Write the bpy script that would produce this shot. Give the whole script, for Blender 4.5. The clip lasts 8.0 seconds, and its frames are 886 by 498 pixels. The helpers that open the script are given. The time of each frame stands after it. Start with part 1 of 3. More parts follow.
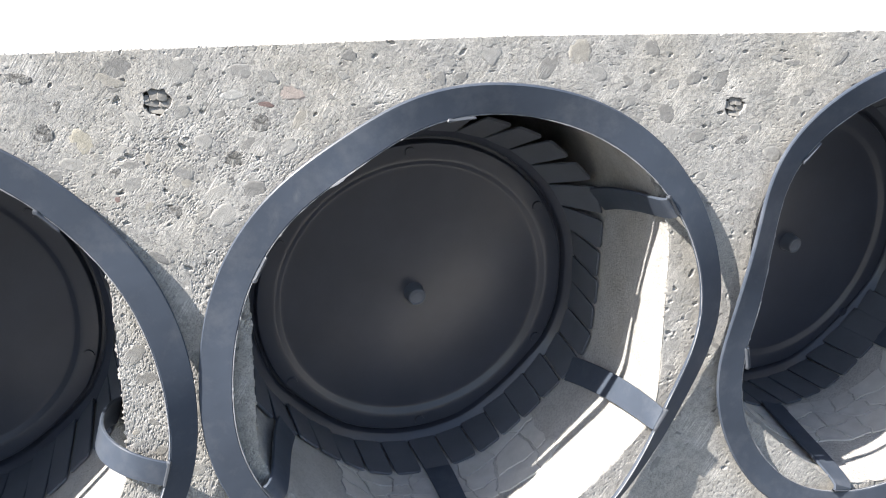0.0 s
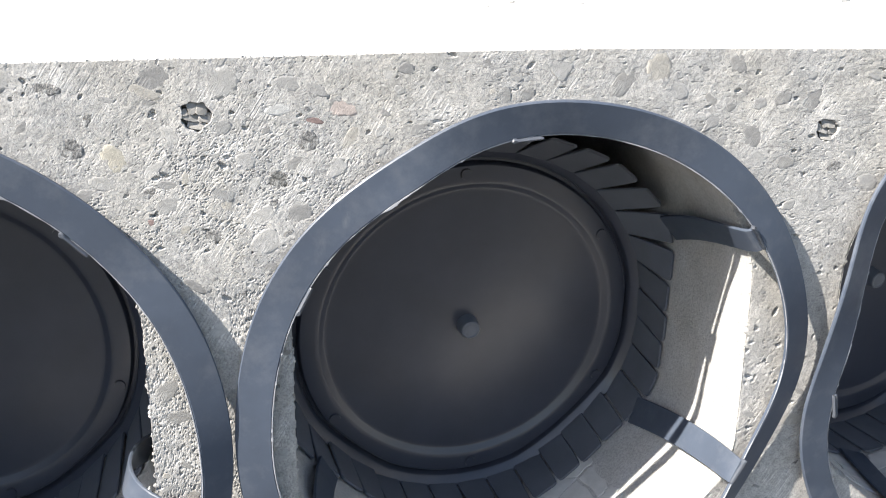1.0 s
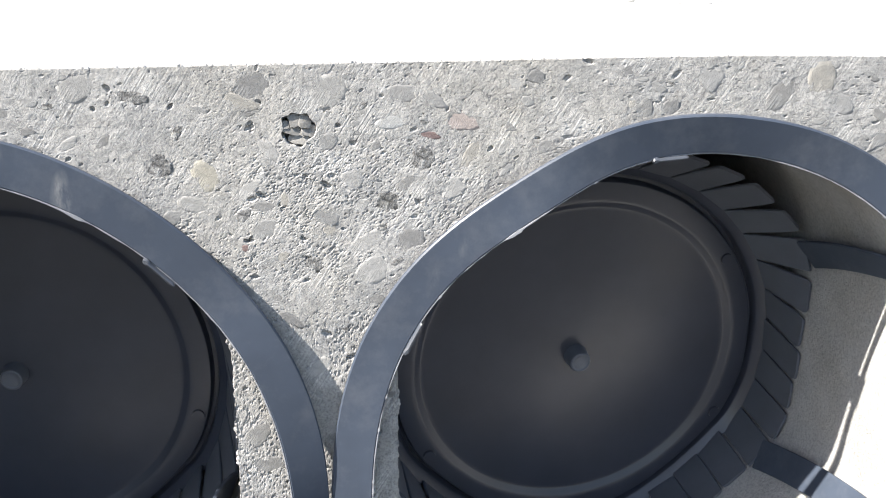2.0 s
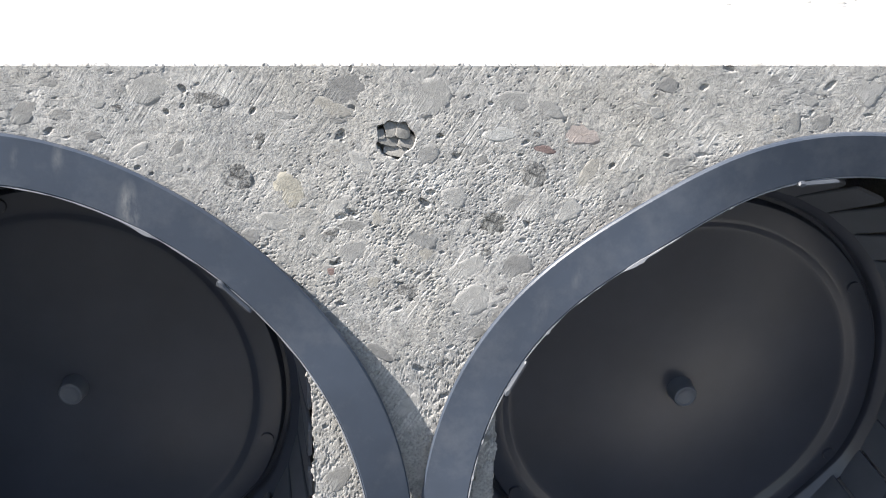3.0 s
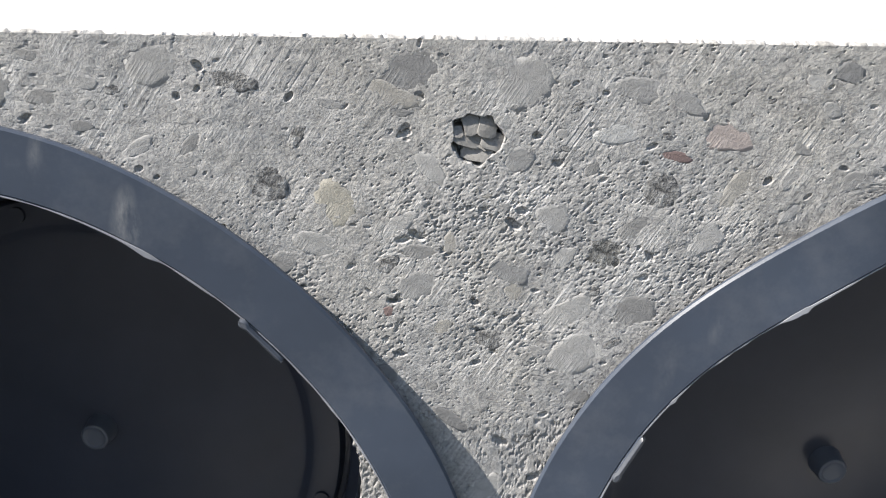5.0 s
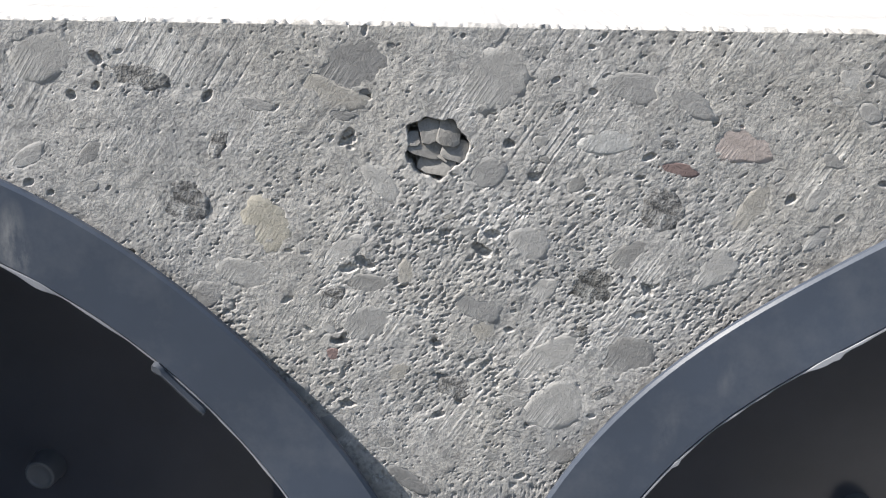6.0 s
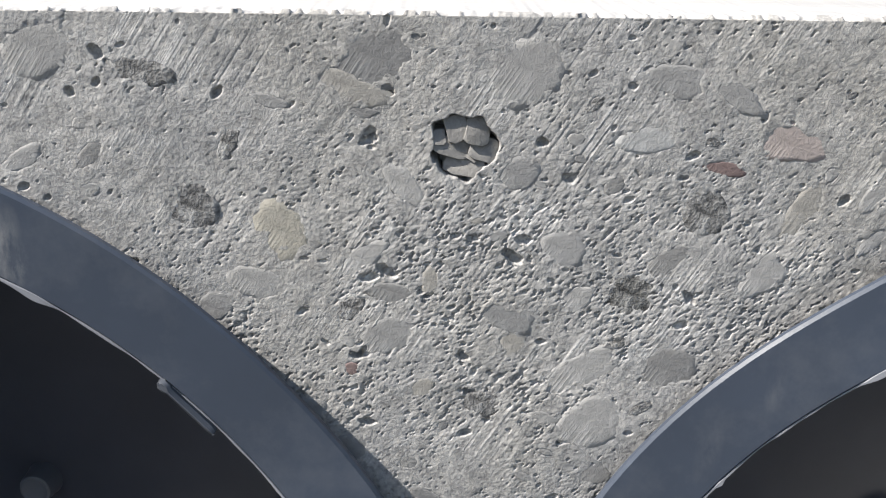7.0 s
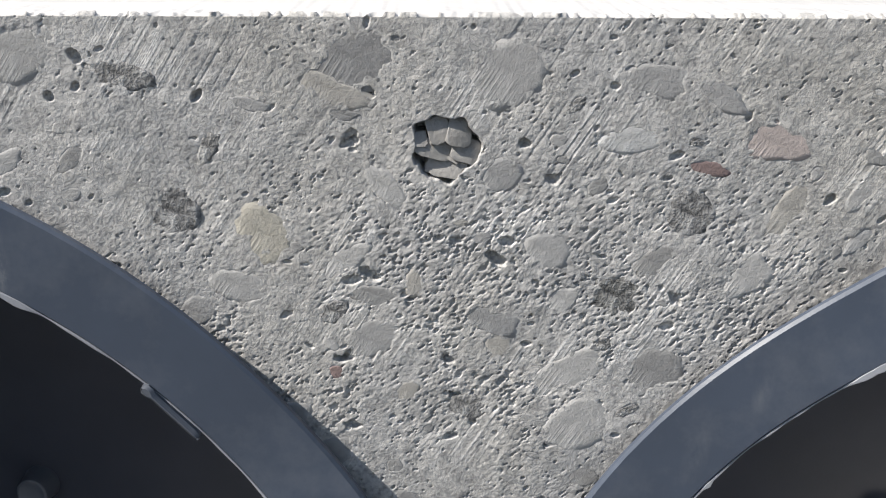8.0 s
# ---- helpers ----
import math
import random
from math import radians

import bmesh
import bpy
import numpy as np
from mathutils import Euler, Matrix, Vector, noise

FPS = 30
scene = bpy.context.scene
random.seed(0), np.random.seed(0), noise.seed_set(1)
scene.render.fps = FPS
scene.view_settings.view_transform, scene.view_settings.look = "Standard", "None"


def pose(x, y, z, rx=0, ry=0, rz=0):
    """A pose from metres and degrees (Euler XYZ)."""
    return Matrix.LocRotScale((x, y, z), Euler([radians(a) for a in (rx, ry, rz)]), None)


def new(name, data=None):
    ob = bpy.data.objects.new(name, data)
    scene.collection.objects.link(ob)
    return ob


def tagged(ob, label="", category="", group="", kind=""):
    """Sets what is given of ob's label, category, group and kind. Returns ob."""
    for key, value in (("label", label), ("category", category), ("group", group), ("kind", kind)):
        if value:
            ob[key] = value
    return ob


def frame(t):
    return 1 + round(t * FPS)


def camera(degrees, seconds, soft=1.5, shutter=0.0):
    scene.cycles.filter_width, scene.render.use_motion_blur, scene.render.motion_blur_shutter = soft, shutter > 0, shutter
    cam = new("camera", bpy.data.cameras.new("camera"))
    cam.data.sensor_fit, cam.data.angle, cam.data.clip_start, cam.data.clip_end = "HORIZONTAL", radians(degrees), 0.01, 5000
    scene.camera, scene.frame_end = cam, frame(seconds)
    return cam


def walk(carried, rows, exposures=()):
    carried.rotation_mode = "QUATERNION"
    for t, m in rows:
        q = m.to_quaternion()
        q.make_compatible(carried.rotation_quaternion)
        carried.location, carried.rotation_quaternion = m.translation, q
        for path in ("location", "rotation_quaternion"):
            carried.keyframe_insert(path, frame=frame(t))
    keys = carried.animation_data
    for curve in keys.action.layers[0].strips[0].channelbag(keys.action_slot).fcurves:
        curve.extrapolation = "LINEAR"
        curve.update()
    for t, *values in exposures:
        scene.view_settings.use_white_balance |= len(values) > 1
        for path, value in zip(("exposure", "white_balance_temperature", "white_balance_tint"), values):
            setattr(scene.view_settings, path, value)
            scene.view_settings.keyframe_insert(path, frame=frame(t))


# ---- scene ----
cam = camera(43.6, 8.0, soft=1.1)
# seconds, eye, heading (to the left), pitch (up), roll
PATH = [
    (0, -0.00580, -0.38725, 0.32898, -15.623, -19.833, 0.420),
    (0.5, -0.00434, -0.37181, 0.32498, -15.595, -19.528, 0.555),
    (1, -0.00361, -0.35047, 0.32022, -13.459, -18.809, 0.648),
    (1.5, -0.01299, -0.32762, 0.31538, -12.803, -18.314, 0.618),
    (2, -0.01483, -0.30280, 0.31516, -10.485, -18.899, 0.602),
    (2.2, -0.01661, -0.29619, 0.31498, -9.821, -18.896, 0.785),
    (3.3, -0.02140, -0.25668, 0.31061, -6.709, -19.494, 1.212),
    (3.5, -0.02144, -0.25640, 0.31056, -6.515, -19.361, 1.128),
    (4, -0.01965, -0.24510, 0.30635, -5.131, -19.020, 1.308),
    (4.5, -0.01888, -0.22264, 0.30026, -3.900, -18.807, 1.629),
    (4.7, -0.01652, -0.21284, 0.29662, -3.066, -18.656, 1.375),
    (5.8, -0.00335, -0.16750, 0.28499, -0.878, -18.193, 1.310),
    (6, -0.00094, -0.16330, 0.28451, -0.845, -18.217, 1.065),
    (6.5, -0.00016, -0.15217, 0.28071, -0.558, -18.204, 0.582),
    (7, -0.00594, -0.15143, 0.28193, -1.288, -18.329, 0.893),
    (7.5, -0.00486, -0.15034, 0.28105, -1.304, -18.204, 0.535),
    (8, -0.00228, -0.15048, 0.28218, -0.821, -18.402, 0.296),
]

EXPOSURES = [(t, stops, kelvin, 10) for t, stops, kelvin in ((0.0, 1.27, 6950), (1.0, 1.39, 6950), (2.0, 1.27, 6880), (3.5, 0.89, 6820), (4.5, 0.71, 6800), (6.0, 0.55, 6800), (8.0, 0.47, 6800))]


def heading(x, y, z, yaw, pitch, roll):
    return pose(x, y, z, 0, 0, yaw) @ pose(0, 0, 0, 90 + pitch) @ pose(0, 0, 0, 0, 0, roll)


walk(cam, [(row[0], heading(*row[1:])) for row in PATH], EXPOSURES)

# ---- daylight ----
SUN_WAY = Vector((0.933, 0.290, -1.0)).normalized()
world = bpy.data.worlds.new("sky")
scene.world = world
world.use_nodes = True
sky = world.node_tree.nodes.new("ShaderNodeTexSky")
sky.sky_type, sky.sun_disc = "NISHITA", False
sky.sun_elevation = math.asin(-SUN_WAY.z)
sky.sun_rotation = math.atan2(-SUN_WAY.x, -SUN_WAY.y)
back = world.node_tree.nodes["Background"]
back.inputs["Strength"].default_value = 0.087
world.node_tree.links.new(sky.outputs[0], back.inputs[0])
sun = new("sun", bpy.data.lights.new("sun", "SUN"))
sun.data.energy, sun.data.angle, sun.data.color = 5.0, radians(0.53), (1.0, 0.975, 0.94)
sun.matrix_world = Matrix.Translation((0, 0, 5)) @ SUN_WAY.to_track_quat("-Z", "Y").to_matrix().to_4x4()


# ---- materials ----
class Mat:
    """A node material under construction."""

    def __init__(self, name, rough=0.8, spec=0.5):
        self.m = bpy.data.materials.new(name)
        self.m.use_nodes = True
        self.t = self.m.node_tree
        self.b = self.t.nodes["Principled BSDF"]
        self.b.inputs["Roughness"].default_value = rough
        self.b.inputs["Specular IOR Level"].default_value = spec
        self.co = self.t.nodes.new("ShaderNodeTexCoord").outputs["Object"]

    def link(self, a, b):
        self.t.links.new(a, b)

    def noise(self, scale, detail=4.0, rough=0.55, stretch=None, turn=(0, 0, 0)):
        n = self.t.nodes.new("ShaderNodeTexNoise")
        n.inputs["Scale"].default_value, n.inputs["Detail"].default_value, n.inputs["Roughness"].default_value = scale, detail, rough
        vec = self.co
        if stretch:
            mp = self.t.nodes.new("ShaderNodeMapping")
            mp.inputs["Scale"].default_value, mp.inputs["Rotation"].default_value = stretch, turn
            self.link(vec, mp.inputs["Vector"])
            vec = mp.outputs[0]
        self.link(vec, n.inputs["Vector"])
        return n.outputs["Fac"]

    def cells(self, scale, feature="F1"):
        n = self.t.nodes.new("ShaderNodeTexVoronoi")
        n.feature = feature
        n.inputs["Scale"].default_value = scale
        self.link(self.co, n.inputs["Vector"])
        return n

    def ramp(self, fac, *stops):
        n = self.t.nodes.new("ShaderNodeValToRGB")
        e = n.color_ramp.elements
        while len(e) < len(stops):
            e.new(0.5)
        for el, (p, c) in zip(e, stops):
            el.position, el.color = p, (*c, 1) if len(c) == 3 else c
        self.link(fac, n.inputs[0])
        return n.outputs[0]

    def mix(self, fac, a, b, how="MIX"):
        n = self.t.nodes.new("ShaderNodeMix")
        n.data_type, n.blend_type = "RGBA", how
        for sock, v in ((n.inputs[0], fac), (n.inputs[6], a), (n.inputs[7], b)):
            if isinstance(v, (int, float)):
                sock.default_value = v
            elif isinstance(v, tuple):
                sock.default_value = (*v, 1)
            else:
                self.link(v, sock)
        return n.outputs[2]

    def own(self):
        return self.t.nodes.new("ShaderNodeObjectInfo").outputs["Random"]

    def saw_marks(self):
        """Fine parallel scratches in patches, up to the right across the face."""
        turn = self.t.nodes.new("ShaderNodeMapping")
        turn.vector_type = "POINT"
        turn.inputs["Rotation"].default_value = (0, radians(-33), 0)
        self.link(self.co, turn.inputs["Vector"])
        keep, self.co = self.co, turn.outputs[0]
        fine = self.noise(1900, 2, 0.5, (1, 1, 0.012))
        patch = self.ramp(self.noise(70, 2, 0.5), (0.50, (0, 0, 0)), (0.64, (1, 1, 1)))
        self.co = keep
        return self.mix(1.0, self.ramp(fine, (0.45, (0, 0, 0)), (0.7, (1, 1, 1))), patch, "MULTIPLY")

    def colour(self, sock):
        self.link(sock, self.b.inputs["Base Color"])
        return self

    def rough(self, fac, lo, hi):
        n = self.t.nodes.new("ShaderNodeMapRange")
        n.inputs[3].default_value, n.inputs[4].default_value = lo, hi
        self.link(fac, n.inputs[0])
        self.link(n.outputs[0], self.b.inputs["Roughness"])
        return self

    def bump(self, height, strength, distance):
        n = self.t.nodes.new("ShaderNodeBump")
        n.inputs["Strength"].default_value, n.inputs["Distance"].default_value = strength, distance
        self.link(height, n.inputs["Height"])
        prior = self.b.inputs["Normal"].links
        if prior:
            self.link(prior[0].from_socket, n.inputs["Normal"])
        self.link(n.outputs[0], self.b.inputs["Normal"])
        return self


def g(v, warm=0.0):
    return (v * (1 + warm), v, v * (1 - 1.4 * warm))


def sawn_concrete():
    m = Mat("sawn_concrete", 0.9, 0.3)
    a = m.ramp(m.noise(90, 6, 0.6), (0.25, g(0.37, 0.012)), (0.5, g(0.45, 0.018)), (0.75, g(0.53, 0.025)))
    warm = m.ramp(m.noise(22, 3), (0.46, (1, 1, 1)), (0.68, (1.0, 0.982, 0.945)))
    sand = m.ramp(m.noise(1400, 2, 0.5), (0.3, (0.72, 0.72, 0.73)), (0.5, (1, 1, 1)), (0.72, (1.16, 1.15, 1.13)))
    blot = m.ramp(m.noise(330, 4, 0.6), (0.34, (0.80, 0.80, 0.80)), (0.52, (1, 1, 1)), (0.7, (1.10, 1.10, 1.10)))
    a = m.mix(1.0, a, blot, "MULTIPLY")
    cut = m.saw_marks()
    m.colour(m.mix(1.0, m.mix(1.0, m.mix(1.0, a, warm, "MULTIPLY"), sand, "MULTIPLY"), m.ramp(cut, (0.0, (1, 1, 1)), (1.0, (1.55, 1.55, 1.55))), "MULTIPLY"))
    m.bump(cut, 0.6, 0.00010)
    m.bump(m.noise(2100, 4, 0.65), 0.7, 0.00025)
    return m.m


def formed_concrete():
    m = Mat("formed_concrete", 0.88, 0.3)
    a = m.ramp(m.noise(60, 6, 0.6), (0.3, g(0.45, 0.015)), (0.7, g(0.55, 0.01)))
    a = m.mix(1.0, a, m.ramp(m.noise(17, 5, 0.6), (0.5, (1, 1, 1)), (0.7, (0.93, 0.90, 0.86))), "MULTIPLY")
    m.colour(m.mix(1.0, a, m.ramp(m.noise(900, 2), (0.3, (0.8, 0.8, 0.8)), (0.6, (1.06, 1.05, 1.04))), "MULTIPLY"))
    m.bump(m.noise(420, 3, 0.6), 0.7, 0.0010)
    m.bump(m.noise(1000, 5, 0.7), 1.0, 0.0006)
    return m.m


def plastic(name, v, rough, scuffs=(), gloss=0.5):
    """Moulded plastic; scuffs: rows of x, z, reach and whiteness of rub marks."""
    m = Mat(name, rough, gloss)
    paint = m.ramp(m.noise(40, 4, 0.6), (0.3, tuple(0.9 * c for c in v)), (0.7, tuple(1.15 * c for c in v)))
    if scuffs:
        # pale clouds in the colour: some dirt, and the sky's sheen painted in
        dirt_and_sheen = m.ramp(m.noise(75, 5, 0.7), (0.48, (0, 0, 0)), (0.78, (0.17, 0.17, 0.17)))
        paint = m.mix(dirt_and_sheen, paint, (0.30, 0.31, 0.33))
    streak = m.ramp(m.noise(300, 6, 0.7, (1, 0.5, 0.4), (0, radians(-12), 0)), (0.40, (0, 0, 0)), (0.72, (0.8, 0.8, 0.8)))
    for x, z, reach, white in scuffs:
        d = m.t.nodes.new("ShaderNodeMapping")
        d.vector_type = "TEXTURE"
        d.inputs["Location"].default_value, d.inputs["Scale"].default_value = (x, -0.004, z), (reach * 0.36, 0.02, reach)
        d.inputs["Rotation"].default_value = (0, radians(10), 0)
        m.link(m.co, d.inputs["Vector"])
        far = m.t.nodes.new("ShaderNodeVectorMath")
        far.operation = "LENGTH"
        m.link(d.outputs[0], far.inputs[0])
        near = m.ramp(far.outputs["Value"], (0.0, (white, white, white)), (1.0, (0, 0, 0)))
        paint = m.mix(m.mix(1.0, near, streak, "MULTIPLY"), paint, (0.46, 0.46, 0.45))
    m.colour(paint)
    m.rough(m.noise(120, 5, 0.6), rough - 0.02, rough + 0.05)
    m.bump(m.noise(1500, 3), 0.12, 0.0002)
    return m.m


def floated_concrete():
    m = Mat("floated_concrete", 0.85, 0.3)
    a = m.ramp(m.noise(14, 6, 0.6, (0.25, 1, 1)), (0.3, g(0.50, 0.02)), (0.7, g(0.62, 0.02)))
    streak = m.ramp(m.noise(160, 4, 0.6, (0.05, 1, 1)), (0.3, (0.86, 0.86, 0.86)), (0.5, (1, 1, 1)))
    m.colour(m.mix(1.0, a, streak, "MULTIPLY"))
    m.bump(m.noise(300, 5, 0.6, (0.2, 1, 1)), 0.4, 0.0006)
    return m.m


FLOATED = floated_concrete()
CONCRETE, FORMED = sawn_concrete(), formed_concrete()
PLASTIC = plastic("dark_plastic", (0.047, 0.052, 0.071), 0.31, (), 0.72)
# same plastic as the straps, base raised for light missing inside the cores
FLAP_PLASTIC = plastic("flap_plastic", (0.125, 0.135, 0.160), 0.40)
# strap ends: paler than the straps, standing for light on their edge
TAB = plastic("lit_edge_tab", (0.085, 0.095, 0.115), 0.4)
# burr far paler than the ring: its bright sunlit line is put into the colour
BURR = plastic("sunlit_burr", (0.30, 0.31, 0.34), 0.5)
RING_PLASTIC = plastic("ring_plastic", (0.064, 0.080, 0.111), 0.40, [(-0.0642, 0.2318, 0.0075, 1.0), (-0.0622, 0.2295, 0.0040, 0.9), (-0.0790, 0.2440, 0.0045, 0.6), (-0.0887, 0.2445, 0.0035, 0.4), (0.0463, 0.2125, 0.0045, 0.25), (0.0373, 0.2015, 0.0060, 0.2), (0.2440, 0.1700, 0.0110, 0.5)], 0.38)

# ---- helpers of the scene ----


def thing(name, label, category, group="", kind="", at=(0, 0, 0)):
    ob = new(name)
    ob.matrix_basis = Matrix.Translation(at)
    return tagged(ob, label, category, group, kind)


def part(name, bm, material, parent, label=""):
    me = bpy.data.meshes.new(name)
    for e in bm.edges:
        e.smooth = len(e.link_faces) != 2 or e.calc_face_angle(0) < 0.6
    bm.to_mesh(me)
    bm.free()
    for p in me.polygons:
        p.use_smooth = True
    me.materials.append(material)
    ob = new(name, me)
    ob.parent = parent
    if label:
        tagged(ob, label)
    return ob


def mesh_from(name, verts, faces, material, parent=None, smooth=True):
    me = bpy.data.meshes.new(name)
    me.from_pydata(verts, [], faces)
    me.materials.append(material)
    if smooth:
        me.polygons.foreach_set("use_smooth", np.ones(len(me.polygons), bool))
    me.update()
    ob = new(name, me)
    ob.parent = parent
    return ob


# ---- plan: sawn end of the slab in the plane y = 0, slab behind it ----
TOP = 0.265
PITCH, FIRST = 0.2202, 0.1134
CORES = [FIRST - 2 * PITCH, FIRST - PITCH, FIRST, FIRST + 0.2090, FIRST + 0.2090 + PITCH]
SLAB_X = (CORES[0] - 0.16, CORES[-1] + 0.16)
LENGTH = 4.0


def rounded(run):
    """A finer run through the same ends, with its corners eased."""
    for _ in range(1):
        out = [run[0]]
        for (a, b), (c, d) in zip(run, run[1:]):
            out += [(a * 0.75 + c * 0.25, b * 0.75 + d * 0.25), (a * 0.25 + c * 0.75, b * 0.25 + d * 0.75)]
        run = out + [run[-1]]
    return run


def core_profile():
    """Outline of a core about x = 0: round crown, upright sides, sloping haunches, narrow floor."""
    half = [(0.0, 0.041), (0.012, 0.0412), (0.024, 0.0435), (0.036, 0.050), (0.0512, 0.0625), (0.0656, 0.0764), (0.0780, 0.0890), (0.0830, 0.0980), (0.0855, 0.107), (0.0857, 0.12), (0.0857, 0.16)]
    half += [(0.0857, 0.176), (0.0845, 0.186), (0.0800, 0.1975), (0.0725, 0.2095), (0.0620, 0.2205), (0.0480, 0.2295), (0.0300, 0.2360), (0.0120, 0.2390), (0.0, 0.2395)]
    half = rounded(half)
    return np.array(half + [(-x, z) for x, z in half[-2:0:-1]])


PROFILE = core_profile()


def profile_of(c):
    """The outline for one core: one floor is higher where the mix slumped."""
    lift = 0.006 if c == CORES[3] else 0.0
    own = PROFILE.copy()
    own[:, 1] += lift * np.clip((0.112 - own[:, 1]) / 0.05, 0, 1)
    return own


def inside_core(x, z):
    """Whether points lie inside any core."""
    hit = np.zeros(x.shape, bool)
    for c in CORES:
        near = np.abs(x - c) < 0.0865
        px, pz = x[near] - c, z[near]
        odd = np.zeros(px.shape, bool)
        for (x0, z0), (x1, z1) in zip(profile_of(c), np.roll(profile_of(c), -1, 0)):
            cross = (z0 > pz) != (z1 > pz)
            odd ^= cross & (px < (x1 - x0) * (pz - z0) / (z1 - z0 + 1e-12) + x0)
        hit[near] |= odd
    return hit


def reach_of(c, x, z, ux, uz):
    """How far a core's outline lies from a place inside it, that way."""
    a, b = profile_of(c), np.roll(profile_of(c), -1, 0)
    ex, ez = b[:, 0] - a[:, 0], b[:, 1] - a[:, 1]
    det = ux * -ez + uz * ex + 1e-15
    far = ((a[:, 0] - x) * -ez + (a[:, 1] - z) * ex) / det
    on = (ux * (a[:, 1] - z) - uz * (a[:, 0] - x)) / det
    return float(far[(far > 0) & (on >= 0) & (on <= 1)].min())


def to_outline(x, z):
    """The nearest places on the cores' outlines."""
    best, bx, bz = np.full(x.shape, 1e9), x.copy(), z.copy()
    for c in CORES:
        for (x0, z0), (x1, z1) in zip(profile_of(c) + (c, 0), np.roll(profile_of(c), -1, 0) + (c, 0)):
            u = np.clip(((x - x0) * (x1 - x0) + (z - z0) * (z1 - z0)) / ((x1 - x0) ** 2 + (z1 - z0) ** 2 + 1e-15), 0, 1)
            qx, qz = x0 + u * (x1 - x0), z0 + u * (z1 - z0)
            d = (x - qx) ** 2 + (z - qz) ** 2
            s = d < best
            best[s], bx[s], bz[s] = d[s], qx[s], qz[s]
    return bx, bz


def lattice(x, z, size, seed):
    """Smooth random heights between -1 and 1 with bumps of that size."""
    table = np.random.RandomState(seed).rand(256, 256) * 2 - 1
    u, v = x / size, z / size
    i, j = np.floor(u).astype(int), np.floor(v).astype(int)
    fu, fv = u - i, v - j
    fu, fv = fu * fu * (3 - 2 * fu), fv * fv * (3 - 2 * fv)
    at = lambda a, b: table[a % 256, b % 256]
    return (at(i, j) * (1 - fu) + at(i + 1, j) * fu) * (1 - fv) + (at(i, j + 1) * (1 - fu) + at(i + 1, j + 1) * fu) * fv


STRANDS = [(0.0001, 0.2468, 0.0047), (0.2227, 0.2335, 0.0042)]
SAW = radians(57)


def pores():
    """Rows of x, z, half length, half height, depth, tilt of the larger pores."""
    r = np.random.RandomState(5)
    n = 1450
    size = 0.00026 + 0.0005 * r.rand(n) ** 3
    return np.stack([r.uniform(-0.12, 0.34, n), r.uniform(0.05, TOP, n), size * r.uniform(1.1, 2.4, n), size, size * r.uniform(1.1, 2.0, n), r.normal(0.2, 0.5, n)], 1)


# sawn stones: x, z, half sizes, tilt, kind
placed = []


def lay(x, z, a, b, tilt, kind):
    placed.append((x, z, a, b, tilt, kind))


lay(-0.0378, 0.2374, 0.0046, 0.0033, -35, "dark")
lay(-0.0250, 0.2340, 0.0034, 0.0050, 20, "yellow")
lay(0.0253, 0.2248, 0.0035, 0.0033, 0, "green")
lay(0.0038, 0.2074, 0.0030, 0.0024, -10, "dark")
lay(0.0466, 0.2474, 0.0050, 0.0026, -8, "pink")
lay(0.0259, 0.2480, 0.0053, 0.0021, 10, "pale")
lay(0.0374, 0.2440, 0.0034, 0.0009, -12, "red")
lay(0.0356, 0.2370, 0.0041, 0.0036, -10, "dark")
lay(-0.0159, 0.2129, 0.0011, 0.0011, 0, "red")
lay(0.0236, 0.2173, 0.0010, 0.0011, 0, "dark")
lay(0.0189, 0.2128, 0.0057, 0.0026, 28, "light")
lay(0.0314, 0.2128, 0.0043, 0.0040, 30, "dgrey")
lay(0.0203, 0.2043, 0.0047, 0.0036, 15, "light")
lay(-0.0295, 0.2266, 0.0041, 0.0024, -15, "grey")
lay(0.0439, 0.2277, 0.0046, 0.0024, 45, "light")
lay(-0.0079, 0.2412, 0.0019, 0.0043, 35, "light")
lay(-0.0144, 0.2301, 0.0041, 0.0017, 30, "light")
lay(0.0070, 0.2209, 0.0046, 0.0022, -20, "grey")
lay(-0.0096, 0.2249, 0.0033, 0.0015, -10, "dgrey")
lay(0.0076, 0.2428, 0.0028, 0.0023, 20, "grey")
lay(0.0094, 0.2575, 0.0046, 0.0050, -30, "grey")
lay(-0.0125, 0.2592, 0.0061, 0.0040, 20, "dgrey")
lay(0.0292, 0.2565, 0.0047, 0.0027, -10, "grey")
lay(-0.0141, 0.2515, 0.0023, 0.0009, -5, "dgrey")
lay(-0.0156, 0.2550, 0.0050, 0.0018, -20, "brown")
lay(-0.0042, 0.2267, 0.0014, 0.0022, 0, "brown")
lay(-0.0578, 0.2600, 0.0056, 0.0034, 30, "grey")
lay(0.0080, 0.2169, 0.0019, 0.0020, 0, "brown")
lay(0.0148, 0.2319, 0.0037, 0.0026, -20, "light")
lay(-0.0104, 0.2177, 0.0042, 0.0027, 20, "grey")
lay(0.1012, 0.2496, 0.0026, 0.0033, 0, "dgrey")
lay(0.1434, 0.2533, 0.0070, 0.0040, 60, "dgrey")
lay(0.1958, 0.2239, 0.0032, 0.0034, 0, "light")
lay(0.2155, 0.2450, 0.0028, 0.0055, -25, "dgrey")
lay(0.1556, 0.2571, 0.0040, 0.0050, 0, "brown")

